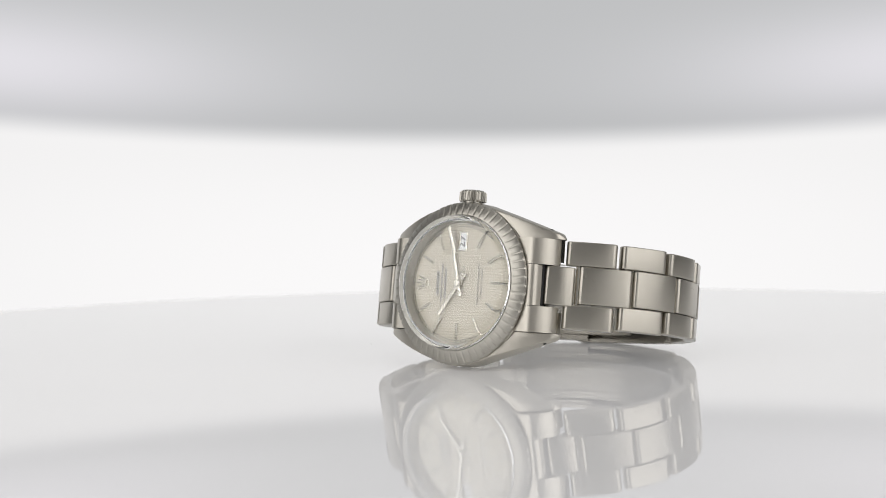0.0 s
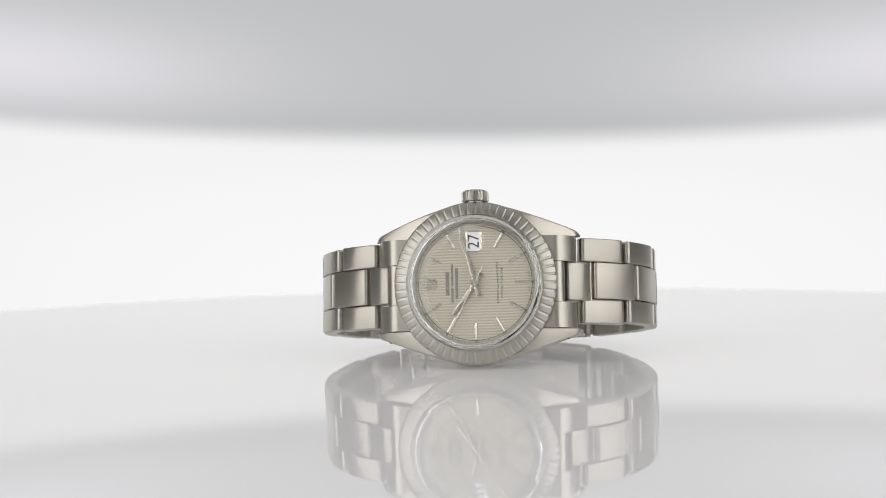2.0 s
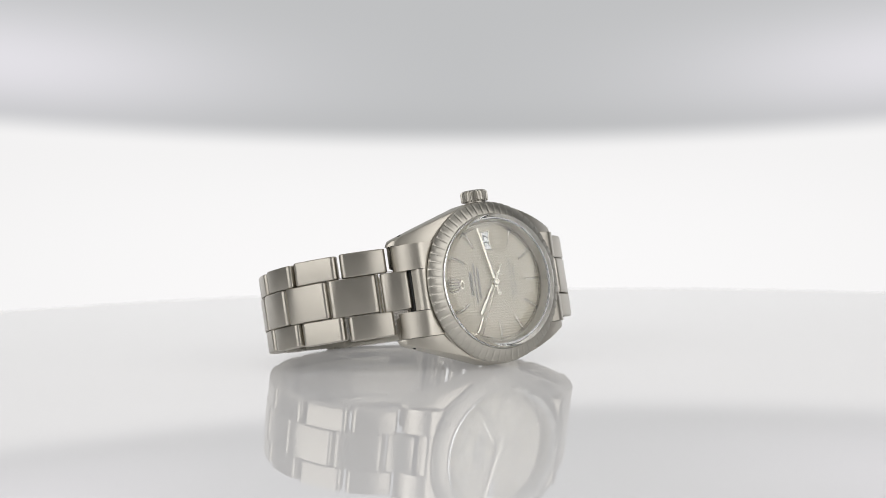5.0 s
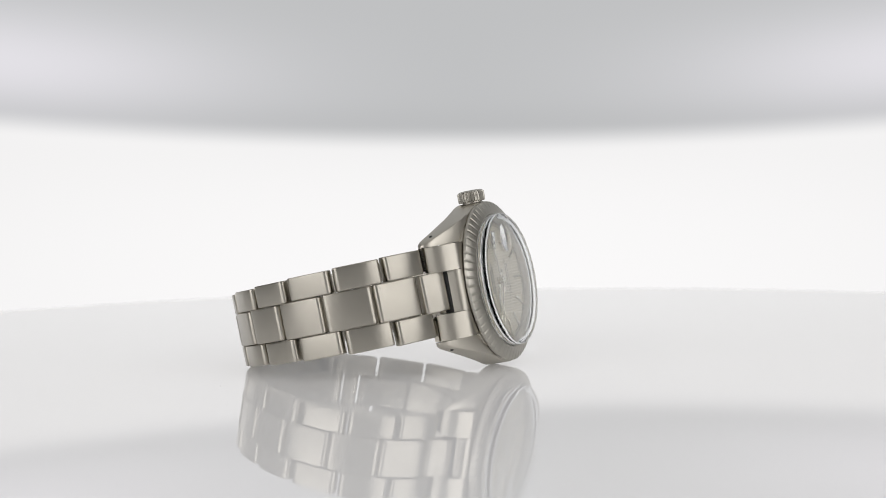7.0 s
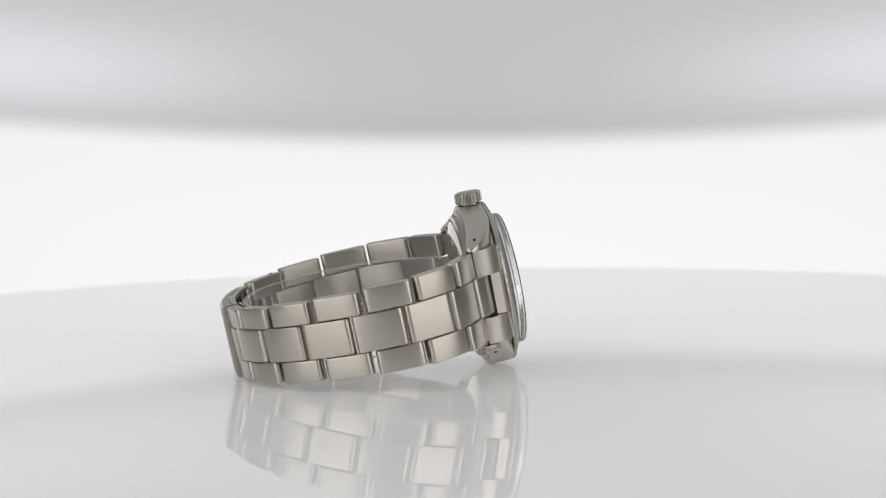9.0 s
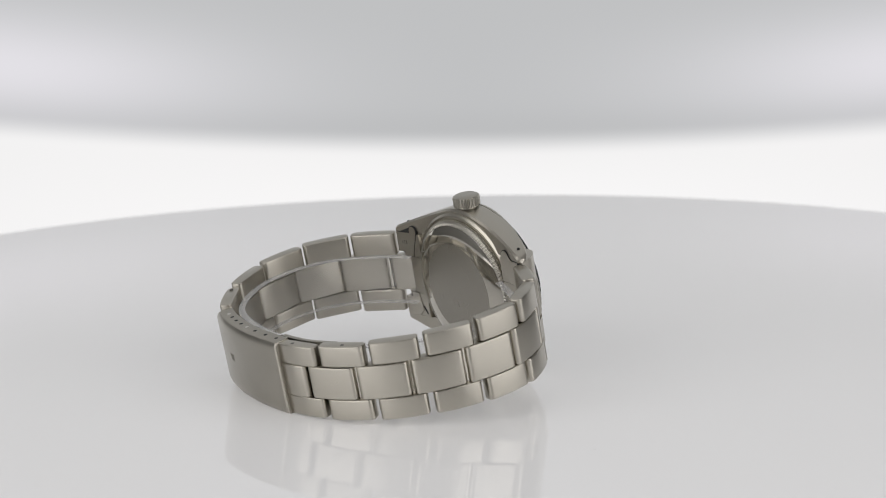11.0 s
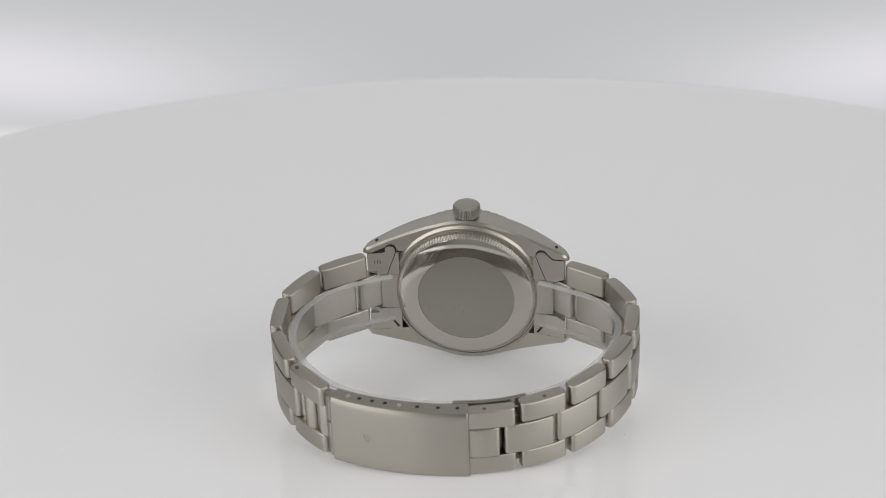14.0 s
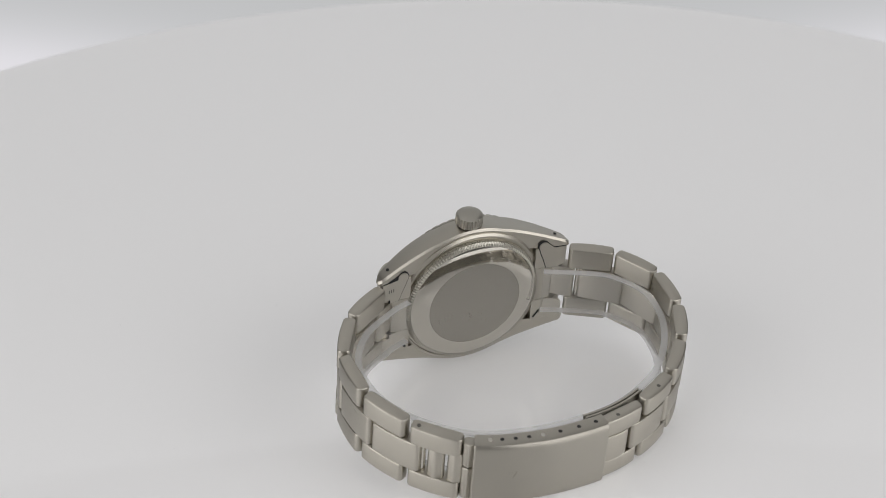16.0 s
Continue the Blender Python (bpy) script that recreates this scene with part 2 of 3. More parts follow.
def turntable_disc():
    root = new("turntable_disc")
    tagged(root, "round white glossy acrylic turntable disc, glowing as if lit from beneath", "turntable")
    bm = bmesh.new()
    prof = [(0, 0)] + [(DISC_R * k / 8, 0) for k in range(1, 8)]
    prof += [(DISC_R - 1.0, 0), (DISC_R - 0.5, 0), (DISC_R - 0.3, 0), (DISC_R - 0.1, -0.1), (DISC_R, -0.3), (DISC_R, -4.6), (DISC_R - 0.6, -5.6), (DISC_R - 1.6, -6.0), (0, -6.0)]
    steps = 360
    vs = []
    for i in range(steps):
        a = 2 * math.pi * i / steps
        vs.append([bm.verts.new(((r * math.cos(a)) * MM, (r * math.sin(a)) * MM, z * MM)) for r, z in prof])
    for i in range(steps):
        a, b = vs[i], vs[(i + 1) % steps]
        for j in range(len(prof) - 1):
            bm.faces.new((a[j], b[j], b[j + 1], a[j + 1]))
    bmesh.ops.remove_doubles(bm, verts=bm.verts, dist=1e-7)
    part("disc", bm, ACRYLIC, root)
    # dust
    rnd = random.Random(5)
    bm = bmesh.new()
    for _ in range(46):
        a, r = rnd.uniform(0, 6.283), rnd.uniform(25, 200)
        m = Matrix.Translation((r * math.cos(a) * MM, r * math.sin(a) * MM, 0.00006)) @ Matrix.Diagonal((rnd.uniform(1, 2.2), 1, 0.5, 1))
        bmesh.ops.create_icosphere(bm, subdivisions=1, radius=rnd.uniform(0.00004, 0.00009), matrix=m)
    ob = part("dust", bm, DUST, root, "fine grey dust specks")
    ob["kind"] = "stuff"
    return root


def turntable_base():
    root = new("motor_pedestal")
    tagged(root, "grey round motor housing beneath the turntable disc", "pedestal")
    bm = bmesh.new()
    rings = []
    for r, z in ((40, -6.4), (46, -8), (46, -40), (90, -48), (92, -50), (92, -950)):
        rings.append([(r * math.cos(2 * math.pi * i / 64) + DISC_AT.x * 1000, r * math.sin(2 * math.pi * i / 64) + DISC_AT.y * 1000, z) for i in range(64)])
    loft(bm, rings)
    part("housing", bm, BASE, root)
    return root


PANEL_Y = 0.285


def backlight():
    """A curved sheet that swings with the camera's arm, always across from it."""
    root = new("backlight_panel")
    tagged(root, "curved glowing white backlight panel behind the turntable", "light panel")
    bm = bmesh.new()
    nx, nz = 48, 46
    grid = []
    for i in range(nx + 1):
        x = -0.34 + 0.68 * i / nx
        col = []
        for k in range(nz + 1):
            z = -0.22 + 0.77 * k / nz
            y = PANEL_Y - 0.35 * x * x
            col.append((x * 1000, y * 1000, z * 1000))
        grid.append(col)
    front = [[bm.verts.new(Vector(p) * MM) for p in col] for col in grid]
    back = [[bm.verts.new((Vector(p) + Vector((0, 8, 0))) * MM) for p in col] for col in grid]
    for i in range(nx):
        for k in range(nz):
            bm.faces.new((front[i][k], front[i + 1][k], front[i + 1][k + 1], front[i][k + 1]))
            bm.faces.new((back[i][k], back[i][k + 1], back[i + 1][k + 1], back[i + 1][k]))
    for i in range(nx):
        for k in (0, nz):
            bm.faces.new((front[i][k], front[i + 1][k], back[i + 1][k], back[i][k]))
    for k in range(nz):
        for i in (0, nx):
            bm.faces.new((front[i][k], front[i][k + 1], back[i][k + 1], back[i][k]))
    part("diffuser", bm, GLOW, root)
    bm = bmesh.new()
    rings = []
    for x in (-0.345, -0.2, 0.0, 0.2, 0.345):
        y = PANEL_Y - 0.35 * x * x + 0.011
        rings.append([(x * 1000, y * 1000 + dy, z) for dy, z in ((0, -224), (14, -224), (14, 556), (0, 556))])
    loft(bm, rings)
    part("back_shell", bm, BASE, root)
    return root


disc = turntable_disc()
base = turntable_base()
panel = backlight()

# ---- the watch: x to six o'clock, z to the crown, the dial faces -y ----
watch = new("wrist_watch")
tagged(watch, "steel wrist watch with striped silver dial, standing on its side", "watch")


def outline_z(x):
    x = abs(x)
    return math.sqrt(17.6 ** 2 - x * x) if x < 6.13 else 16.5 - 0.312 * (x - 6.13) - 0.0024 * (x - 6.13) ** 2


def case():
    bm = bmesh.new()
    lathe(bm, [(13.0, -2.3), (16.9, -2.3), (17.35, -1.9), (17.4, 1.9), (16.9, 2.7), (16.4, 3.0), (13.0, 3.0)], 128)
    for s in (1, -1):
        rings = []
        xs = [-22.2, -22.0, -21.5] + [-21 + 42 * i / 48 for i in range(49)] + [21.5, 22.0, 22.2]
        for x in xs:
            q = max(0.0, abs(x) - 9.0) / 13.0
            f = -2.4 + 4.85 * q ** 1.7
            b = 2.9 + 2.3 * q ** 1.5
            zo = outline_z(x)
            zi = 9.95 if abs(x) > 11.0 else 9.95 + 3.8 * math.sqrt(1 - (x / 11.0) ** 2)
            tip = max(0.0, abs(x) - 21.0) / 1.2
            c = 0.45
            f, b, zo = f + 0.9 * tip ** 2, b - 0.9 * tip ** 2, zo - 0.5 * tip ** 2
            rings.append([(x, f, s * zi), (x, f, s * (zo - 0.35)), (x, f + 0.12, s * (zo - 0.12)), (x, f + 0.35, s * zo),
                          (x, b - c, s * zo), (x, b, s * (zo - c)), (x, b, s * zi)])
        loft(bm, rings)
    return part("case", bm, BRUSHED_LUG, watch, "brushed steel case with tapering lugs", 28)


body = case()
# lug holes: black plugs, the shade inside put into their colour
for sx in (1, -1):
    for sz in (1, -1):
        bm = bmesh.new()
        m = Matrix.Translation((sx * 0.0193, 0.0026, sz * (outline_z(19.3) - 0.12) * MM)) @ Matrix.Rotation(sx * sz * radians(24), 4, "Y")
        bmesh.ops.create_cone(bm, segments=14, radius1=0.00034, radius2=0.00034, depth=0.0005, cap_ends=True, matrix=m)
        part("lug_hole", bm, RECESS_SHADE, body)


def bezel():
    prof = [(14.35, -2.75), (17.3, -2.75), (17.45, -2.95), (17.4, -3.45), (17.15, -3.68), (15.0, -4.58), (14.65, -4.62), (14.35, -4.5)]

    def notch(i, j):
        if j in (3, 4, 5) and i % 8 in (6, 7):
            return (-0.08 if j == 3 else 0.0, 0.13 if j != 5 else 0.06)
        return (0, 0)

    bm = bmesh.new()
    lathe(bm, prof, 60 * 8, True, notch)
    return part("bezel", bm, BEZEL, watch, "engine-turned steel bezel ring with radial notches", 20)


bezel()


def lens_rise(x, z):
    """The bubble lens over the date stands proud of the crystal's top."""
    e = ((x + 0.2) / 2.7) ** 2 + ((z - 9.0) / 3.3) ** 2
    return 0.34 * (1 - e) if e < 1 else 0.0


def crystal():
    rim = [(13.55, -4.58), (14.3, -4.58), (14.32, -5.9), (14.22, -6.25), (13.9, -6.5), (13.4, -6.62)]
    top = [(13.3 * (1 - k / 64), -6.63 - 0.2 * (1 - (1 - k / 64) ** 2)) for k in range(64)]
    under = [(0.2, -5.45), (4, -5.45), (9, -5.42), (12.9, -5.36), (13.4, -5.2), (13.55, -4.9)]
    prof = rim + top + under
    steps = 224
    rings = []
    for i in range(steps):
        a = 2 * math.pi * i / steps
        ring = []
        for k, (r, y) in enumerate(prof):
            x, z = r * math.cos(a), r * math.sin(a)
            if len(rim) <= k < len(rim) + len(top):
                y -= lens_rise(x, z)
            ring.append((x, y, z))
        rings.append(ring)
    bm = bmesh.new()
    vs = [[bm.verts.new(Vector(p) * MM) for p in ring] for ring in rings]
    n = len(prof)
    last = len(rim) + len(top) - 1
    for i in range(steps):
        a, b = vs[i], vs[(i + 1) % steps]
        for k in range(n):
            if k != last:
                m = (k + 1) % n
                bm.faces.new((a[k], a[m], b[m], b[k]))
    bm.faces.new([ring[last] for ring in vs])
    bm.faces.new([ring[last + 1] for ring in vs])
    ob = part("crystal", bm, CRYSTAL, watch, "clear domed acrylic crystal with a bubble lens over the date", 60)
    ob.visible_shadow = False


DEEP = -2.5  # the dial's face


def dial():
    bm = bmesh.new()
    lathe(bm, [(0, DEEP), (13.6, DEEP), (13.6, DEEP + 0.5), (0, DEEP + 0.5)], 96)
    bmesh.ops.remove_doubles(bm, verts=bm.verts, dist=1e-8)
    d = part("dial", bm, DIAL, watch, "silver dial with fine stripes")
    bm = bmesh.new()
    lathe(bm, [(13.2, DEEP + 0.05), (14.34, DEEP + 0.05), (14.34, -4.52), (13.55, -4.52)], 96)
    part("inner_ring", bm, FLANGE, watch, "satin sloping ring round the dial")
    y = DEEP - 0.02
    # batons
    for hour in range(1, 12):
        if hour == 3:
            continue
        a = radians(hour * 30 - 180)  # twelve o'clock lies at -x, three at +z
        dx, dz = math.cos(a), -math.sin(a)
        bm = bmesh.new()
        bar(bm, (dx * 8.6, dz * 8.6), (dx * 12.2, dz * 12.2), 0.55, y, y - 0.42)
        part("hour_marker", bm, HAND, d)
    # minute track
    bm = bmesh.new()
    for r in (12.4, 13.0):
        lathe(bm, [(r - 0.06, y), (r + 0.06, y), (r + 0.06, y - 0.012), (r - 0.06, y - 0.012)], 120)
    for i in range(60):
        a = radians(i * 6)
        if abs(math.degrees(math.atan2(math.cos(a), math.sin(a)))) < 17:
            continue
        bar(bm, (math.cos(a) * 12.38, math.sin(a) * 12.38), (math.cos(a) * 13.02, math.sin(a) * 13.02), 0.14, y, y - 0.014)
    part("minute_track", bm, INK, d)
    # emblem at twelve, a plain shape: five prongs over an oval ring
    bm = bmesh.new()
    for k in (-2, -1, 0, 1, 2):
        bar(bm, (-9.2, k * 0.32), (-11.1 - 0.25 * (2 - abs(k)), k * 0.8), 0.42, y, y - 0.25, 0.2)
    ring = []
    for i in range(20):
        a = 2 * math.pi * i / 20
        ring.append([(-8.75 + r * 0.55 * math.cos(a), yy, r * 1.0 * math.sin(a)) for r, yy in ((0.62, y), (1.12, y), (1.0, y - 0.26), (0.72, y - 0.26))])
    loft(bm, ring, closed=True)
    part("emblem", bm, HAND, d, "small applied steel emblem")
    # wording that stands for a name: plain bars
    for x, z0, z1, h in ((-5.95, -2.6, 2.6, 0.8), (-4.9, -4.15, -0.9, 0.46), (-4.9, -0.5, 4.15, 0.46), (-3.95, -3.3, 3.3, 0.6)):
        bm = bmesh.new()
        bar(bm, (x, z0), (x, z1), h, y, y - 0.012)
        part("print_line", bm, PRINT, d)
    # date
    bm = bmesh.new()
    for a, b in (((-1.55, 7.0), (-1.55, 11.0)), ((1.15, 7.0), (1.15, 11.0)), ((-1.68, 7.0), (1.28, 7.0)), ((-1.68, 11.0), (1.28, 11.0))):
        bar(bm, a, b, 0.3, y + 0.01, y - 0.16)
    part("date_frame", bm, HAND, d)
    bm = bmesh.new()
    loft(bm, [[(-1.42, y, z), (1.02, y, z), (1.02, y - 0.015, z), (-1.42, y - 0.015, z)] for z in (7.13, 10.87)])
    part("date_disc", bm, WHITE, d, "white date disc")
    return d


def lettering(text, size, place, face, parent, depth=0.012):
    """Raised letters; face: matrix that turns the text plane to the dial."""
    cu = bpy.data.curves.new("letters", "FONT")
    cu.body, cu.size, cu.extrude, cu.align_x, cu.align_y = text, size * MM, depth * MM / 2, "CENTER", "CENTER"
    cu.resolution_u = 3
    tmp = new("letters", cu)
    bpy.context.view_layer.update()
    me = bpy.data.meshes.new_from_object(tmp.evaluated_get(bpy.context.evaluated_depsgraph_get()))
    bpy.data.objects.remove(tmp)
    me.transform(Matrix.Translation(Vector(place) * MM) @ face)
    me.materials.clear()
    me.materials.append(INK)
    ob = new("printed_letters", me)
    ob.parent = parent
    return ob


def face_turn(deg):
    """Text right-hand way along +z for 0 degrees, its top to -x; the letters face -y."""
    m = Matrix(((0, -1, 0), (0, 0, -1), (1, 0, 0))).to_4x4()
    return Matrix.Rotation(radians(deg), 4, "Y") @ m


crystal()
dl = dial()
lettering("27", 2.85, (-0.2, DEEP - 0.055, 9.0), face_turn(0), dl)
lettering("SUPERLATIVE CHRONOMETER", 0.66, (4.85, DEEP - 0.03, 0.0), face_turn(0), dl)
lettering("OFFICIALLY CERTIFIED", 0.66, (5.75, DEEP - 0.03, 0.0), face_turn(0), dl)
lettering("SWISS", 0.45, (11.75, DEEP - 0.03, 1.6), face_turn(0), dl)
lettering("MADE", 0.45, (11.75, DEEP - 0.03, -1.6), face_turn(0), dl)
for hour, word in enumerate(("XII", "I", "II", "", "IIII", "V", "VI", "VII", "VIII", "IX", "X", "XI")):
    if word:
        a = radians(hour * 30 - 180)
        lettering(word, 1.1, (math.cos(a) * 12.7, DEEP - 0.03, -math.sin(a) * 12.7), face_turn(hour * 30), dl)


def pointer(name, clock_deg, length, tail, w0, w1, y):
    a = radians(clock_deg - 180)
    d = Vector((math.cos(a), -math.sin(a)))
    bm = bmesh.new()
    bar(bm, d * -tail, d * length, w0, y, y - 0.16, w1)
    return part(name, bm, HAND, dl)


pointer("hour_hand", 306.0, 8.4, 2.6, 0.8, 0.65, DEEP - 0.45)
pointer("minute_hand", 75.5, 12.4, 2.9, 0.85, 0.5, DEEP - 0.75)
pointer("second_hand", 297.5, 12.6, 4.0, 0.30, 0.16, DEEP - 1.05)
bm = bmesh.new()
lathe(bm, [(0, DEEP - 0.05), (0.8, DEEP - 0.05), (0.8, DEEP - 1.2), (0.65, DEEP - 1.35), (0.28, DEEP - 1.35), (0.28, DEEP - 1.25), (0, DEEP - 1.25)], 24)
bmesh.ops.remove_doubles(bm, verts=bm.verts, dist=1e-8)
part("centre_cap", bm, HAND, dl)


def crown():
    bm = bmesh.new()
    steps = 24 * 4
    rings = []
    for z, r, flute in ((17.0, 2.2, 0), (17.45, 2.2, 0), (17.5, 2.75, 0), (17.7, 2.95, 1), (19.45, 2.95, 1), (19.7, 2.75, 0), (19.95, 2.3, 0), (20.05, 1.2, 0)):
        ring = []
        for i in range(steps):
            a = 2 * math.pi * i / steps
            rr = r - (0.3 if flute and i % 4 in (0, 1) else 0)
            ring.append((rr * math.cos(a), rr * math.sin(a) - 0.2, z))
        rings.append(ring)
    loft(bm, rings)
    return part("winding_crown", bm, BEZEL, watch, "fluted steel winding crown", 25)


crown()


def case_back():
    bm = bmesh.new()
    lathe(bm, [(9.0, 2.6), (16.7, 2.6), (16.7, 3.1), (16.2, 3.5), (15.95, 3.5), (15.85, 3.25), (15.5, 3.25), (15.45, 3.6), (9.0, 3.6)], 128)
    b = part("case_back", bm, BRUSHED_LUG, watch, "screwed steel case back with a coined rim")
    bm = bmesh.new()

    def tooth(i, j):
        return (-0.13, -0.13) if j in (1, 2, 3) and i % 4 in (0, 1) else (0, 0)

    lathe(bm, [(14.0, 3.55), (15.4, 3.55), (15.35, 4.2), (14.95, 4.6), (14.45, 4.7), (14.0, 4.65)], 144 * 4, True, tooth)
    part("coined_ring", bm, BEZEL, b, "", 20)
    bm = bmesh.new()
    lathe(bm, [(0, 3.6), (14.42, 3.6), (14.42, 4.66), (13.7, 4.98), (12.1, 5.38), (10.5, 5.62), (10.45, 5.5), (0, 5.5)], 128)
    bmesh.ops.remove_doubles(bm, verts=bm.verts, dist=1e-8)
    part("polished_dome", bm, POLISHED, b)
    bm = bmesh.new()
    lathe(bm, [(0, 5.4), (10.45, 5.4), (10.45, 5.60), (0, 5.64)], 96)
    bmesh.ops.remove_doubles(bm, verts=bm.verts, dist=1e-8)
    part("brushed_centre", bm, CIRCLE, b, "brushed steel centre disc")


case_back()

# ---- bracelet ----
KNOTS = [(-18.9, 0.0), (-21.4, 3.0), (-31.7, 8.5), (-37.7, 18.1), (-37.3, 29.3), (-32.7, 39.5), (-25.8, 47.6), (-16.8, 53.0), (-7.0, 55.7),
         (7.0, 55.9), (20.6, 52.7), (29.5, 45.9), (35.6, 36.9), (37.8, 27.6), (36.6, 18.2), (30.9, 9.4), (21.4, 3.0), (18.9, 0.0)]


def curve_points():
    out = []
    k = [Vector(p) for p in KNOTS]
    k = [2 * k[0] - k[1]] + k + [2 * k[-1] - k[-2]]
    for i in range(1, len(k) - 2):
        for s in range(40):
            t = s / 40
            out.append(0.5 * ((2 * k[i]) + (k[i + 1] - k[i - 1]) * t + (2 * k[i - 1] - 5 * k[i] + 4 * k[i + 1] - k[i + 2]) * t * t
                              + (3 * k[i] - k[i - 1] - 3 * k[i + 1] + k[i + 2]) * t ** 3))
    out.append(k[-2])
    return out


LINE = curve_points()
RUN = [0.0]
for p, q in zip(LINE, LINE[1:]):
    RUN.append(RUN[-1] + (q - p).length)
RUN = np.array(RUN)
LX, LY = np.array([p.x for p in LINE]), np.array([p.y for p in LINE])


def on_line(s):
    return Vector((float(np.interp(s, RUN, LX)), float(np.interp(s, RUN, LY))))


def run_at(x, y):
    return float(RUN[int(np.argmin((LX - x) ** 2 + (LY - y) ** 2))])


S_A, S_B = run_at(-21.8, 3.6), run_at(21.8, 3.6)
S_CLASP0, S_CLASP1 = run_at(-6.4, 55.8), run_at(20.5, 52.8)
TOTAL = float(RUN[-1])


def half_width(s):
    """Half the bracelet's width: it narrows from the lugs to the clasp."""
    d = min(s, TOTAL - s) / (TOTAL / 2)
    return 9.5 - 1.9 * min(1.0, d * 1.15)


def inward(s):
    a, b = on_line(max(0, s - 0.5)), on_line(min(TOTAL, s + 0.5))
    t = (b - a).normalized()
    return Vector((t.y, -t.x)) if (Vector((0, 27)) - on_line(s)).dot(Vector((t.y, -t.x))) > 0 else Vector((-t.y, t.x))


def link(name, s0, s1, z0, z1, parent, thick=2.7, drop=0.0, label="", mat=None, r_out=0.9, rim=0.3):
    a, b = on_line(s0), on_line(s1)
    mid = (a + b) / 2
    t = (b - a).normalized()
    n = inward((s0 + s1) / 2)
    n = (n - t * n.dot(t)).normalized()
    pts = rounded((b - a).length, thick, r_out, 0.85)
    world_pts = [((mid + t * p[0] + n * (p[1] + drop + 0.12)).x, (mid + t * p[0] + n * (p[1] + drop + 0.12)).y) for p in pts]
    bm = bmesh.new()
    up = rise_of((s0 + s1) / 2)
    slab(bm, world_pts, z0 + up, z1 + up, rim, 3)
    return part(name, bm, mat or BRUSHED, parent, label, 32)


def rise_of(s):
    """The bracelet bows up a little between lugs and clasp."""
    base = CLASP_RISE * min(1.0, min(s * 2.5, TOTAL - s) / 12.0)
    if s < S_CLASP0:
        return base + 0.35 * math.sin(math.pi * s / S_CLASP0)
    if s > S_CLASP1:
        return base + 0.4 * math.sin(math.pi * (TOTAL - s) / (TOTAL - S_CLASP1))
    return base


CLASP_RISE = 0.5


def middle(s):
    return half_width(s) * 0.435


bracelet = new("bracelet")
bracelet.parent = watch
bracelet["label"] = "three-row brushed steel link bracelet"


def run_of_links(s_from, s_to, count, last_open):
    pitch = (s_to - s_from) / count
    g = 0.75 if pitch > 0 else -0.75
    for i in range(count):
        s0, s1 = s_from + pitch * i + g, s_from + pitch * (i + 1) - g
        lo, hi = min(s0, s1), max(s0, s1)
        c = (lo + hi) / 2
        w, m = half_width(c), middle(c)
        link("outer_link", lo, hi, m + 0.12, w, bracelet)
        link("outer_link", lo, hi, -w, -m - 0.12, bracelet)
    e = 0.42 if pitch > 0 else -0.42
    for i in range(count + (0 if last_open else 1)):
        lo, hi = s_from + pitch * (i - 0.72) + e, s_from + pitch * (i + 0.28) - e
        if i == 0:
            lo = 1.0 if pitch > 0 else TOTAL - 1.0
        lo, hi = min(lo, hi), max(lo, hi)
        m = middle((lo + hi) / 2)
        link("centre_link", lo, hi, -m, m, bracelet, drop=-0.1)
    # pins that show in the gaps of the middle row
    for i in range(count):
        c = s_from + pitch * (i + 0.28)
        p = on_line(c) + inward(c) * 1.7
        m = middle(c)
        bm = bmesh.new()
        ring = [(p.x + 0.55 * math.cos(2 * math.pi * k / 10), p.y + 0.55 * math.sin(2 * math.pi * k / 10)) for k in range(10)]
        slab(bm, ring, -m - 0.6 + rise_of(c), m + 0.6 + rise_of(c), 0.1)
        part("link_pin", bm, POLISHED, bracelet)
    return pitch


run_of_links(S_A, S_CLASP0 - 10.0, 6, False)
pitch_b = run_of_links(S_B, S_CLASP1 + 2.0, 5, True)
# the open link beside the clasp, with two bars
for f, half in ((0.14, 0.13), (0.48, 0.145)):
    c = S_CLASP1 + 2.0 - pitch_b * f
    half *= abs(pitch_b)
    link("link_bar", c - half, c + half, -middle(c) - 0.4, middle(c) + 0.4, bracelet, 1.9, 0.5)


def band(bm, s0, s1, z0, z1, d0, d1, steps=36):
    """A strip along the bracelet's line, between two depths inward of it."""
    rings = []
    for i in range(steps + 1):
        s = s0 + (s1 - s0) * i / steps
        p, n = on_line(s), inward(s)
        a, b = p + n * d0, p + n * d1
        rings.append([(a.x, a.y, z0), (a.x, a.y, z1), (b.x, b.y, z1), (b.x, b.y, z0)])
    return loft(bm, rings)


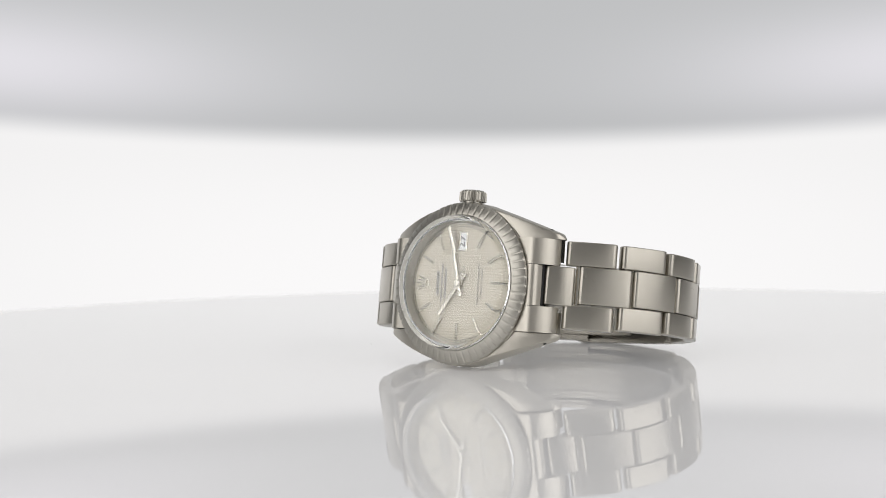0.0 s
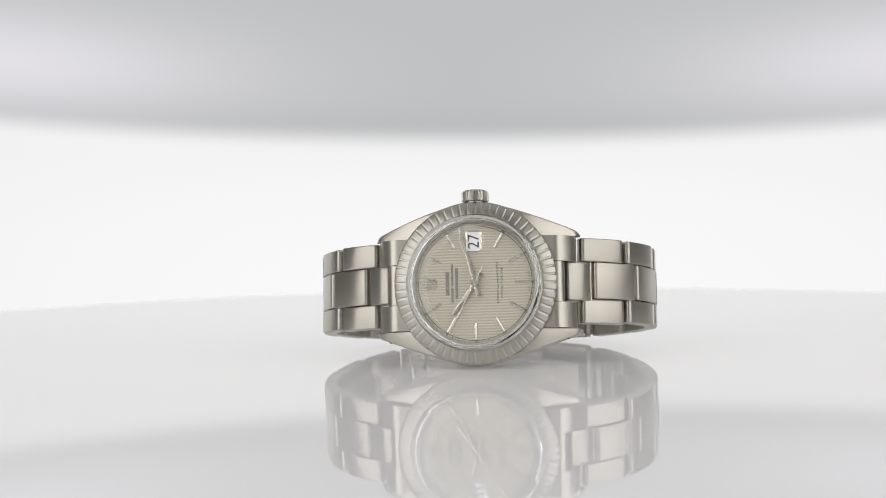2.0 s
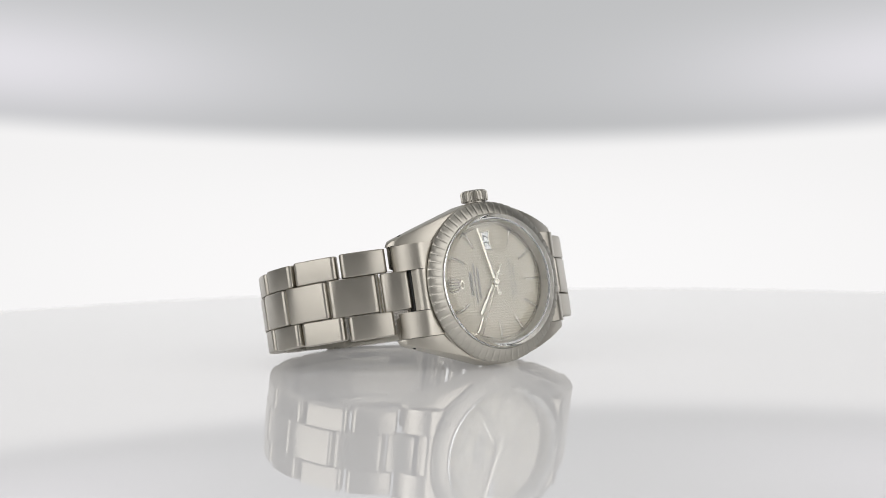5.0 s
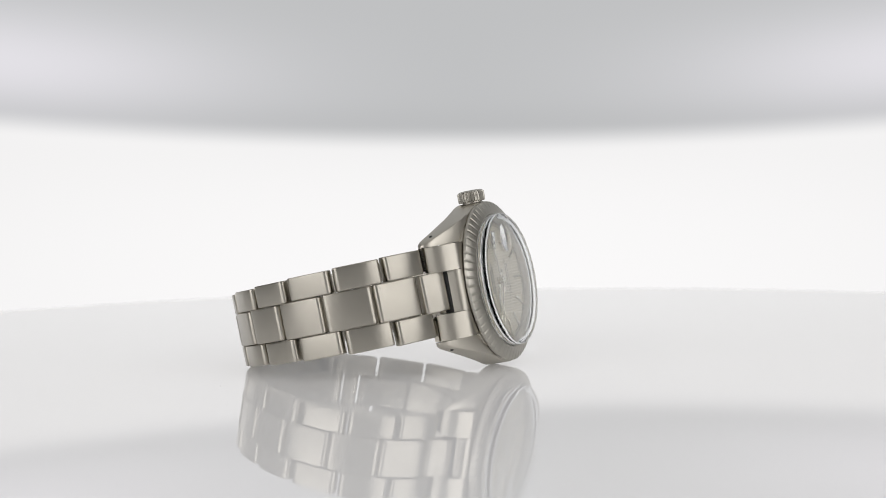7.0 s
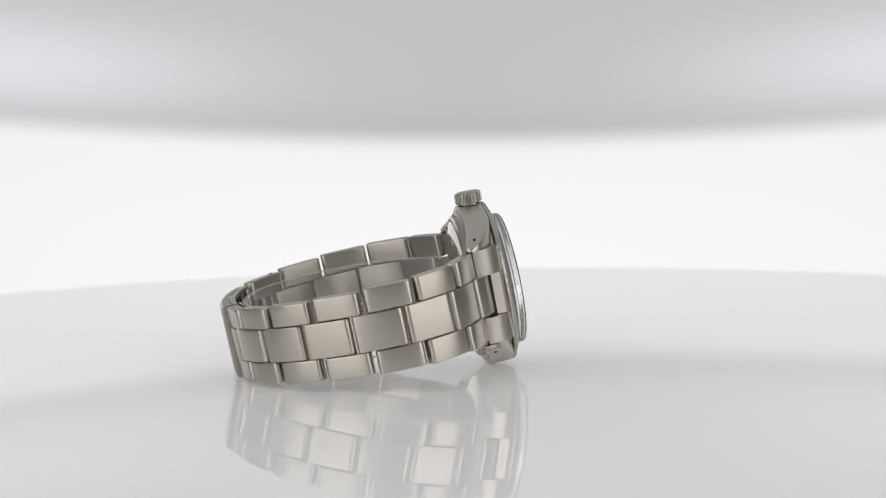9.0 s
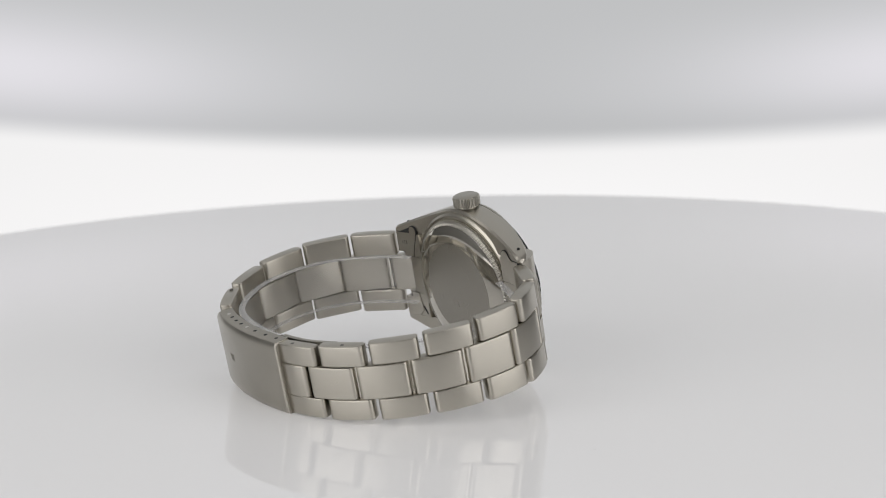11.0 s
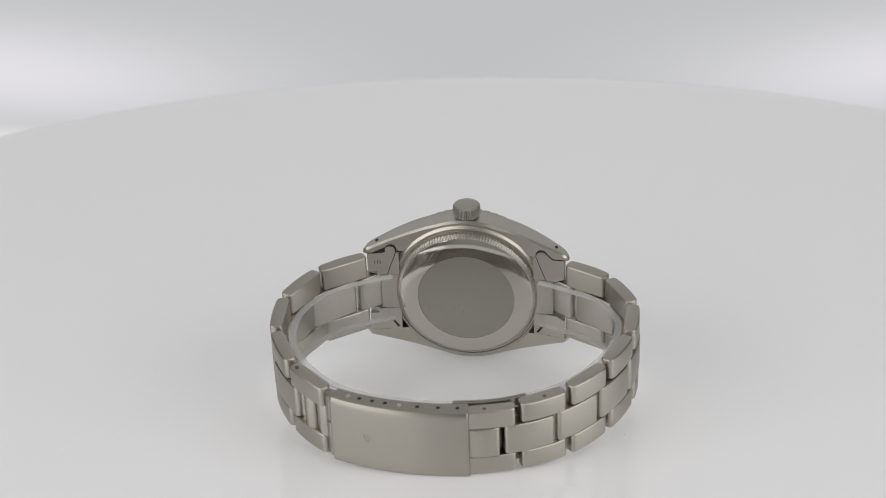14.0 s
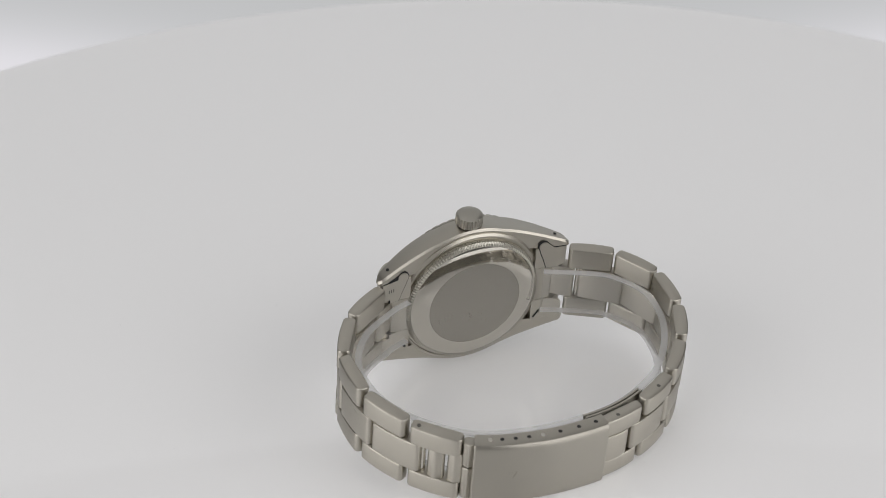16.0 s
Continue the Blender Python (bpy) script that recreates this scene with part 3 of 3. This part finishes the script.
def clasp():
    root = new("clasp")
    root.parent = watch
    root["label"] = "brushed steel folding clasp with adjustment holes"
    h = half_width(TOTAL / 2) + 0.3
    low = -h + 0.04
    bm = bmesh.new()
    rings = []
    n = 40
    ends = [(-0.2, 0.42), (-0.12, 0.12), (0.1, 0.0)]
    runs = [(S_CLASP0 + a, c) for a, c in ends]
    runs += [(S_CLASP0 + 0.3 + (S_CLASP1 - S_CLASP0 - 0.6) * i / n, 0.0) for i in range(n + 1)]
    runs += [(S_CLASP1 - a, c) for a, c in reversed(ends)]
    for s, worn in runs:
        p, k = on_line(s), inward(s)
        prof = [(2.9, h - 0.02), (0.35, h - 0.02), (-0.1, h - 0.12), (-0.5, h - 0.5), (-0.68, h - 1.1), (-0.72, h - 1.9), (-0.72, low + 1.9), (-0.68, low + 1.1), (-0.5, low + 0.5), (-0.1, low + 0.12), (0.35, low + 0.02), (2.9, low + 0.02),
                (2.9, low + 0.75), (0.8, low + 0.75), (0.8, h - 0.75), (2.9, h - 0.75)]
        rings.append([((p + k * (d + (worn if d < 0.5 else 0))).x, (p + k * (d + (worn if d < 0.5 else 0))).y, z + CLASP_RISE) for d, z in prof])
    loft(bm, rings)
    cover = part("clasp_cover", bm, CLASP, root, "smooth brushed clasp cover", 30)
    span = S_CLASP1 - S_CLASP0
    # small raised emblem, a plain shape
    s = S_CLASP0 + span * 0.72
    p, k = on_line(s), inward(s)
    side = Vector((-k.y, k.x))
    bm = bmesh.new()
    for a in (-1, 0, 1):
        ring = []
        for u, v in ((-0.16, 0.0), (0.16, 0.0), (0.1, 1.5), (-0.1, 1.5)):
            q = p + side * (u + a * (0.35 + 0.3 * v))
            ring.append((q, v - 0.6 + CLASP_RISE))
        loft(bm, [[((q - k * d).x, (q - k * d).y, z) for q, z in ring] for d in (0.6, 0.79)])
    part("emblem", bm, CLASP, cover, "small raised emblem")
    # adjusting holes: flush discs, most of them black for the shade inside
    for i, f in enumerate((0.07, 0.21, 0.36, 0.494, 0.60, 0.70, 0.80, 0.89)):
        s = S_CLASP0 + span * f
        p = on_line(s) + inward(s) * 1.55
        for sz in (1, -1):
            bm = bmesh.new()
            r = 0.43 if i not in (3, 7) else 0.5
            ring = [(p.x + r * math.cos(2 * math.pi * k / 14), p.y + r * math.sin(2 * math.pi * k / 14)) for k in range(14)]
            zc = (h - 0.02 if sz > 0 else low + 0.02) + CLASP_RISE
            slab(bm, ring, zc - (0.25 if sz > 0 else 0.02), zc + (0.02 if sz > 0 else 0.25), 0.01)
            part("adjusting_hole", bm, RECESS_SHADE if i not in (3, 7) else POLISHED, cover)
    # end pieces
    w, m = half_width(S_CLASP0), middle(S_CLASP0)
    lo, hi = S_CLASP0 - 9.5, S_CLASP0 + 0.6
    link("end_piece", lo, hi, -w, -m - 0.12, root, 2.4)
    link("end_piece", lo, hi, m + 0.12, w, root, 2.4)
    link("end_piece", lo + 3.2, hi, -m - 0.1, m + 0.1, root, 2.4)
    for z0, z1 in ((1.3, 7.4), (-7.4, 0.9)):
        link("hinge_knuckle", S_CLASP1 - 0.3, S_CLASP1 + 2.3, z0, z1, root, 2.4, 0.2, mat=CLASP)
    # folding blades inside
    bm = bmesh.new()
    band(bm, S_CLASP0 - 15, S_CLASP1 - 1.5, -3.6, 3.6, 3.3, 3.75)
    part("folding_blade", bm, CLASP, root)
    bm = bmesh.new()
    band(bm, S_CLASP0 - 14.5, S_CLASP0 + 16, 3.9, 5.7, 3.25, 3.8)
    band(bm, S_CLASP0 - 14.5, S_CLASP0 + 16, -5.7, -3.9, 3.25, 3.8)
    part("folding_blade", bm, CLASP, root)
    for z0, z1, d0 in ((6.2, 8.15, 3.35), (-7.0, -5.9, 3.35), (6.0, 7.9, 4.2)):
        bm = bmesh.new()
        band(bm, S_CLASP0 - 13.0, S_CLASP0 + 3, z0, z1, d0, d0 + 0.4)
        part("folding_blade", bm, CLASP, root)


clasp()


def pin_hole(s, z):
    """A dark disc on the edge of a link; its colour paints the shade in a pin hole."""
    p = on_line(s) + inward(s) * 1.4
    bm = bmesh.new()
    ring = [(p.x + 0.42 * math.cos(2 * math.pi * k / 12), p.y + 0.42 * math.sin(2 * math.pi * k / 12)) for k in range(12)]
    slab(bm, ring, z - 0.2, z + 0.015, 0.01)
    part("pin_hole", bm, STAMP, bracelet)


def inner_stamp(s, z):
    """A row of small stamped bars on the inner face of a link, too small to read."""
    for k in range(5):
        a = on_line(s + 0.55 * k - 1.1)
        n = inward(s)
        t = Vector((-n.y, n.x))
        p = a + n * 2.84
        bm = bmesh.new()
        ring = [p - t * 0.17, p + t * 0.17, p + t * 0.17 + n * 0.03, p - t * 0.17 + n * 0.03]
        loft(bm, [[(q.x, q.y, h) for q in ring] for h in (z - 0.35, z + 0.35)])
        part("stamp", bm, STAMP, bracelet)


inner_stamp(S_A + 5.2, 7.0)
inner_stamp(S_B - 5.2, -6.6)

for s in (S_CLASP1 + 2.0 - pitch_b * 0.82, S_CLASP0 - 3.4, S_CLASP0 - 16.0):
    pin_hole(s, half_width(s) + rise_of(s))


def end_link(sx):
    root = new("end_link")
    root.parent = watch
    for z0, z1, reach in ((4.4, 9.85, 21.3), (-9.85, -4.4, 21.3), (-4.3, 4.3, 18.95)):
        rings = []
        n = 12
        for i in range(n + 1):
            x = 14.5 + (reach - 14.5) * i / n
            f = -2.2 + 3.7 * (max(0.0, x - 17.4) / 3.9) ** 1.6
            end = max(0.0, (x - reach + 0.5) / 0.5)
            f += 0.5 * end ** 2
            b = 4.1 - 0.4 * end ** 2
            rings.append([(sx * x, f, z0), (sx * x, f, z1), (sx * x, b, z1), (sx * x, b, z0)])
        bm = bmesh.new()
        loft(bm, rings)
        part("end_block", bm, BRUSHED_LUG, root, "", 30)
    # black strip that paints the shade in the notch
    bm = bmesh.new()
    loft(bm, [[(sx * 18.9, 0.6, z), (sx * 19.05, 0.6, z), (sx * 19.05, 2.4, z), (sx * 18.9, 2.4, z)] for z in (-4.3, 4.3)])
    part("notch_shade", bm, RECESS_SHADE, root)
    # hooked tabs of the end link, seen on the back: a round knob laps over the lug
    def back_at(x):
        return max(4.1, 2.9 + 2.3 * (max(0.0, x - 9.0) / 13.0) ** 1.5)

    knob = [(16.3 + 1.15 * math.cos(radians(a)), 10.35 + 1.15 * math.sin(radians(a))) for a in range(-20, 221, 20)]
    plate = [(21.2, 5.4), (21.2, 10.0), (20.2, 9.9), (18.7, 9.75), (17.9, 9.75)] + knob + [(15.7, 8.6), (16.5, 6.6), (17.2, 4.4), (19.3, 4.4), (19.3, 5.4)]
    # below, a straight tab and a short black bar that paints a slot's shade beside the case back
    low_plate = [(21.2, 5.4), (21.2, 9.8), (18.0, 9.8), (16.4, 8.4), (16.9, 6.6), (17.4, 4.4), (19.3, 4.4), (19.3, 5.4)]
    bm = bmesh.new()
    bar(bm, (sx * 16.5, -7.4), (sx * 15.2, -9.2), 0.5, 4.0, 4.2)
    part("slot", bm, RECESS_SHADE, root)
    for sz, plate in ((1, plate), (-1, low_plate)):
        # a wider black sheet under the upper tab paints the shaded gap round it
        for name, mat, grow, lift in (("tab_gap_shade", RECESS_SHADE, 0.19, 0.03), ("tab", BRUSHED_LUG, 0.0, 0.16)):
            if sz < 0 and grow:
                continue
            ring = []
            for k in range(len(plate)):
                a, b, c = Vector(plate[k - 1]), Vector(plate[k]), Vector(plate[(k + 1) % len(plate)])
                e, f = (b - a).normalized(), (c - b).normalized()
                out = Vector((e.y + f.y, -e.x - f.x)).normalized() * grow
                ring.append((b.x + (out.x if b.x < 20.5 else 0.0), b.y + out.y))
            bm = bmesh.new()
            loft(bm, [[(sx * x, back_at(x) + d, sz * z) for x, z in ring] for d in (-0.8, lift)])
            bmesh.ops.triangulate(bm, faces=[f for f in bm.faces if len(f.verts) > 4])
            part(name, bm, mat, root, "", 30)
        if sz > 0:
            bm = bmesh.new()
            for k in range(3):
                bar(bm, (sx * (18.6 + 0.55 * k), 7.2), (sx * (18.6 + 0.55 * k), 8.1), 0.28, back_at(18.6 + 0.55 * k) + 0.12, back_at(18.6 + 0.55 * k) + 0.2)
            part("stamp", bm, STAMP, root, "small unreadable stamped number")


end_link(1)
end_link(-1)


def film_strip():
    """Clear film inside the bracelet, from one flank of the case back round to the other."""
    way = [Vector((-15.9, 5.6)), Vector((-19.5, 6.9))]
    n = 90
    for i in range(n + 1):
        s = 10.0 + (TOTAL - 20.0) * i / n
        way.append(on_line(s) + inward(s) * 4.1)
    way += [Vector((19.5, 6.9)), Vector((15.9, 5.6))]
    normals = []
    for i, p in enumerate(way):
        t = (way[min(i + 1, len(way) - 1)] - way[max(i - 1, 0)]).normalized()
        k = Vector((t.y, -t.x))
        normals.append(k if k.dot(Vector((0, 26)) - p) > 0 else -k)

    def strip(z0, z1, d0, d1):
        bm = bmesh.new()
        rings = []
        for p, k in zip(way, normals):
            a, b = p + k * d0, p + k * d1
            up = 1.7 * max(0.0, min(1.0, (p.y - 12.0) / 36.0))
            rings.append([(a.x, a.y, z0 + up), (a.x, a.y, z1 + up), (b.x, b.y, z1 + up), (b.x, b.y, z0 + up)])
        return loft(bm, rings)

    ob = part("plastic_film", strip(-5.6, 5.2, 0.0, 0.5), FILM, watch, "clear protective plastic film lining the bracelet", 30)
    for z in (5.2, -5.6):
        part("film_edge", strip(z - 0.09, z + 0.09, -0.1, 1.3), FILM_EDGE, ob)
    return ob


film_strip()
for ob in watch.children:
    if ob.name.split(".")[0] in ("bracelet", "clasp", "plastic_film"):
        ob.matrix_local = Matrix.Rotation(radians(-1.1), 4, "X")
    elif ob.name.split(".")[0] in ("bezel", "crystal", "dial", "inner_ring"):
        ob.location.y = 0.0004
    elif ob.name == "winding_crown":
        ob.location = (0, 0.0001, 0.0003)

# ---- movement ----
SEAT = pose(0.0020, -0.0033, 0.01776, -9.8, 0, 0)
SEAT = Matrix.Translation(SEAT.translation) @ Matrix.Rotation(radians(-1.05), 4, "Y") @ SEAT.to_3x3().to_4x4()


def motions():
    turn = [(t * 0.5, Matrix.Rotation(radians(TURN0 + RATE * t * 0.5), 4, "Z")) for t in range(33)]
    walk(watch, [(t, m @ SEAT) for t, m in turn])
    walk(disc, [(t, Matrix.Translation(DISC_AT) @ m) for t, m in turn])
    swing = []
    for t, e in LIFT:
        swing.append((t, Matrix.Translation(PIVOT) @ Matrix.Rotation(-radians(e - E0), 4, "X") @ Matrix.Translation(-PIVOT)))
    walk(panel, swing)


motions()
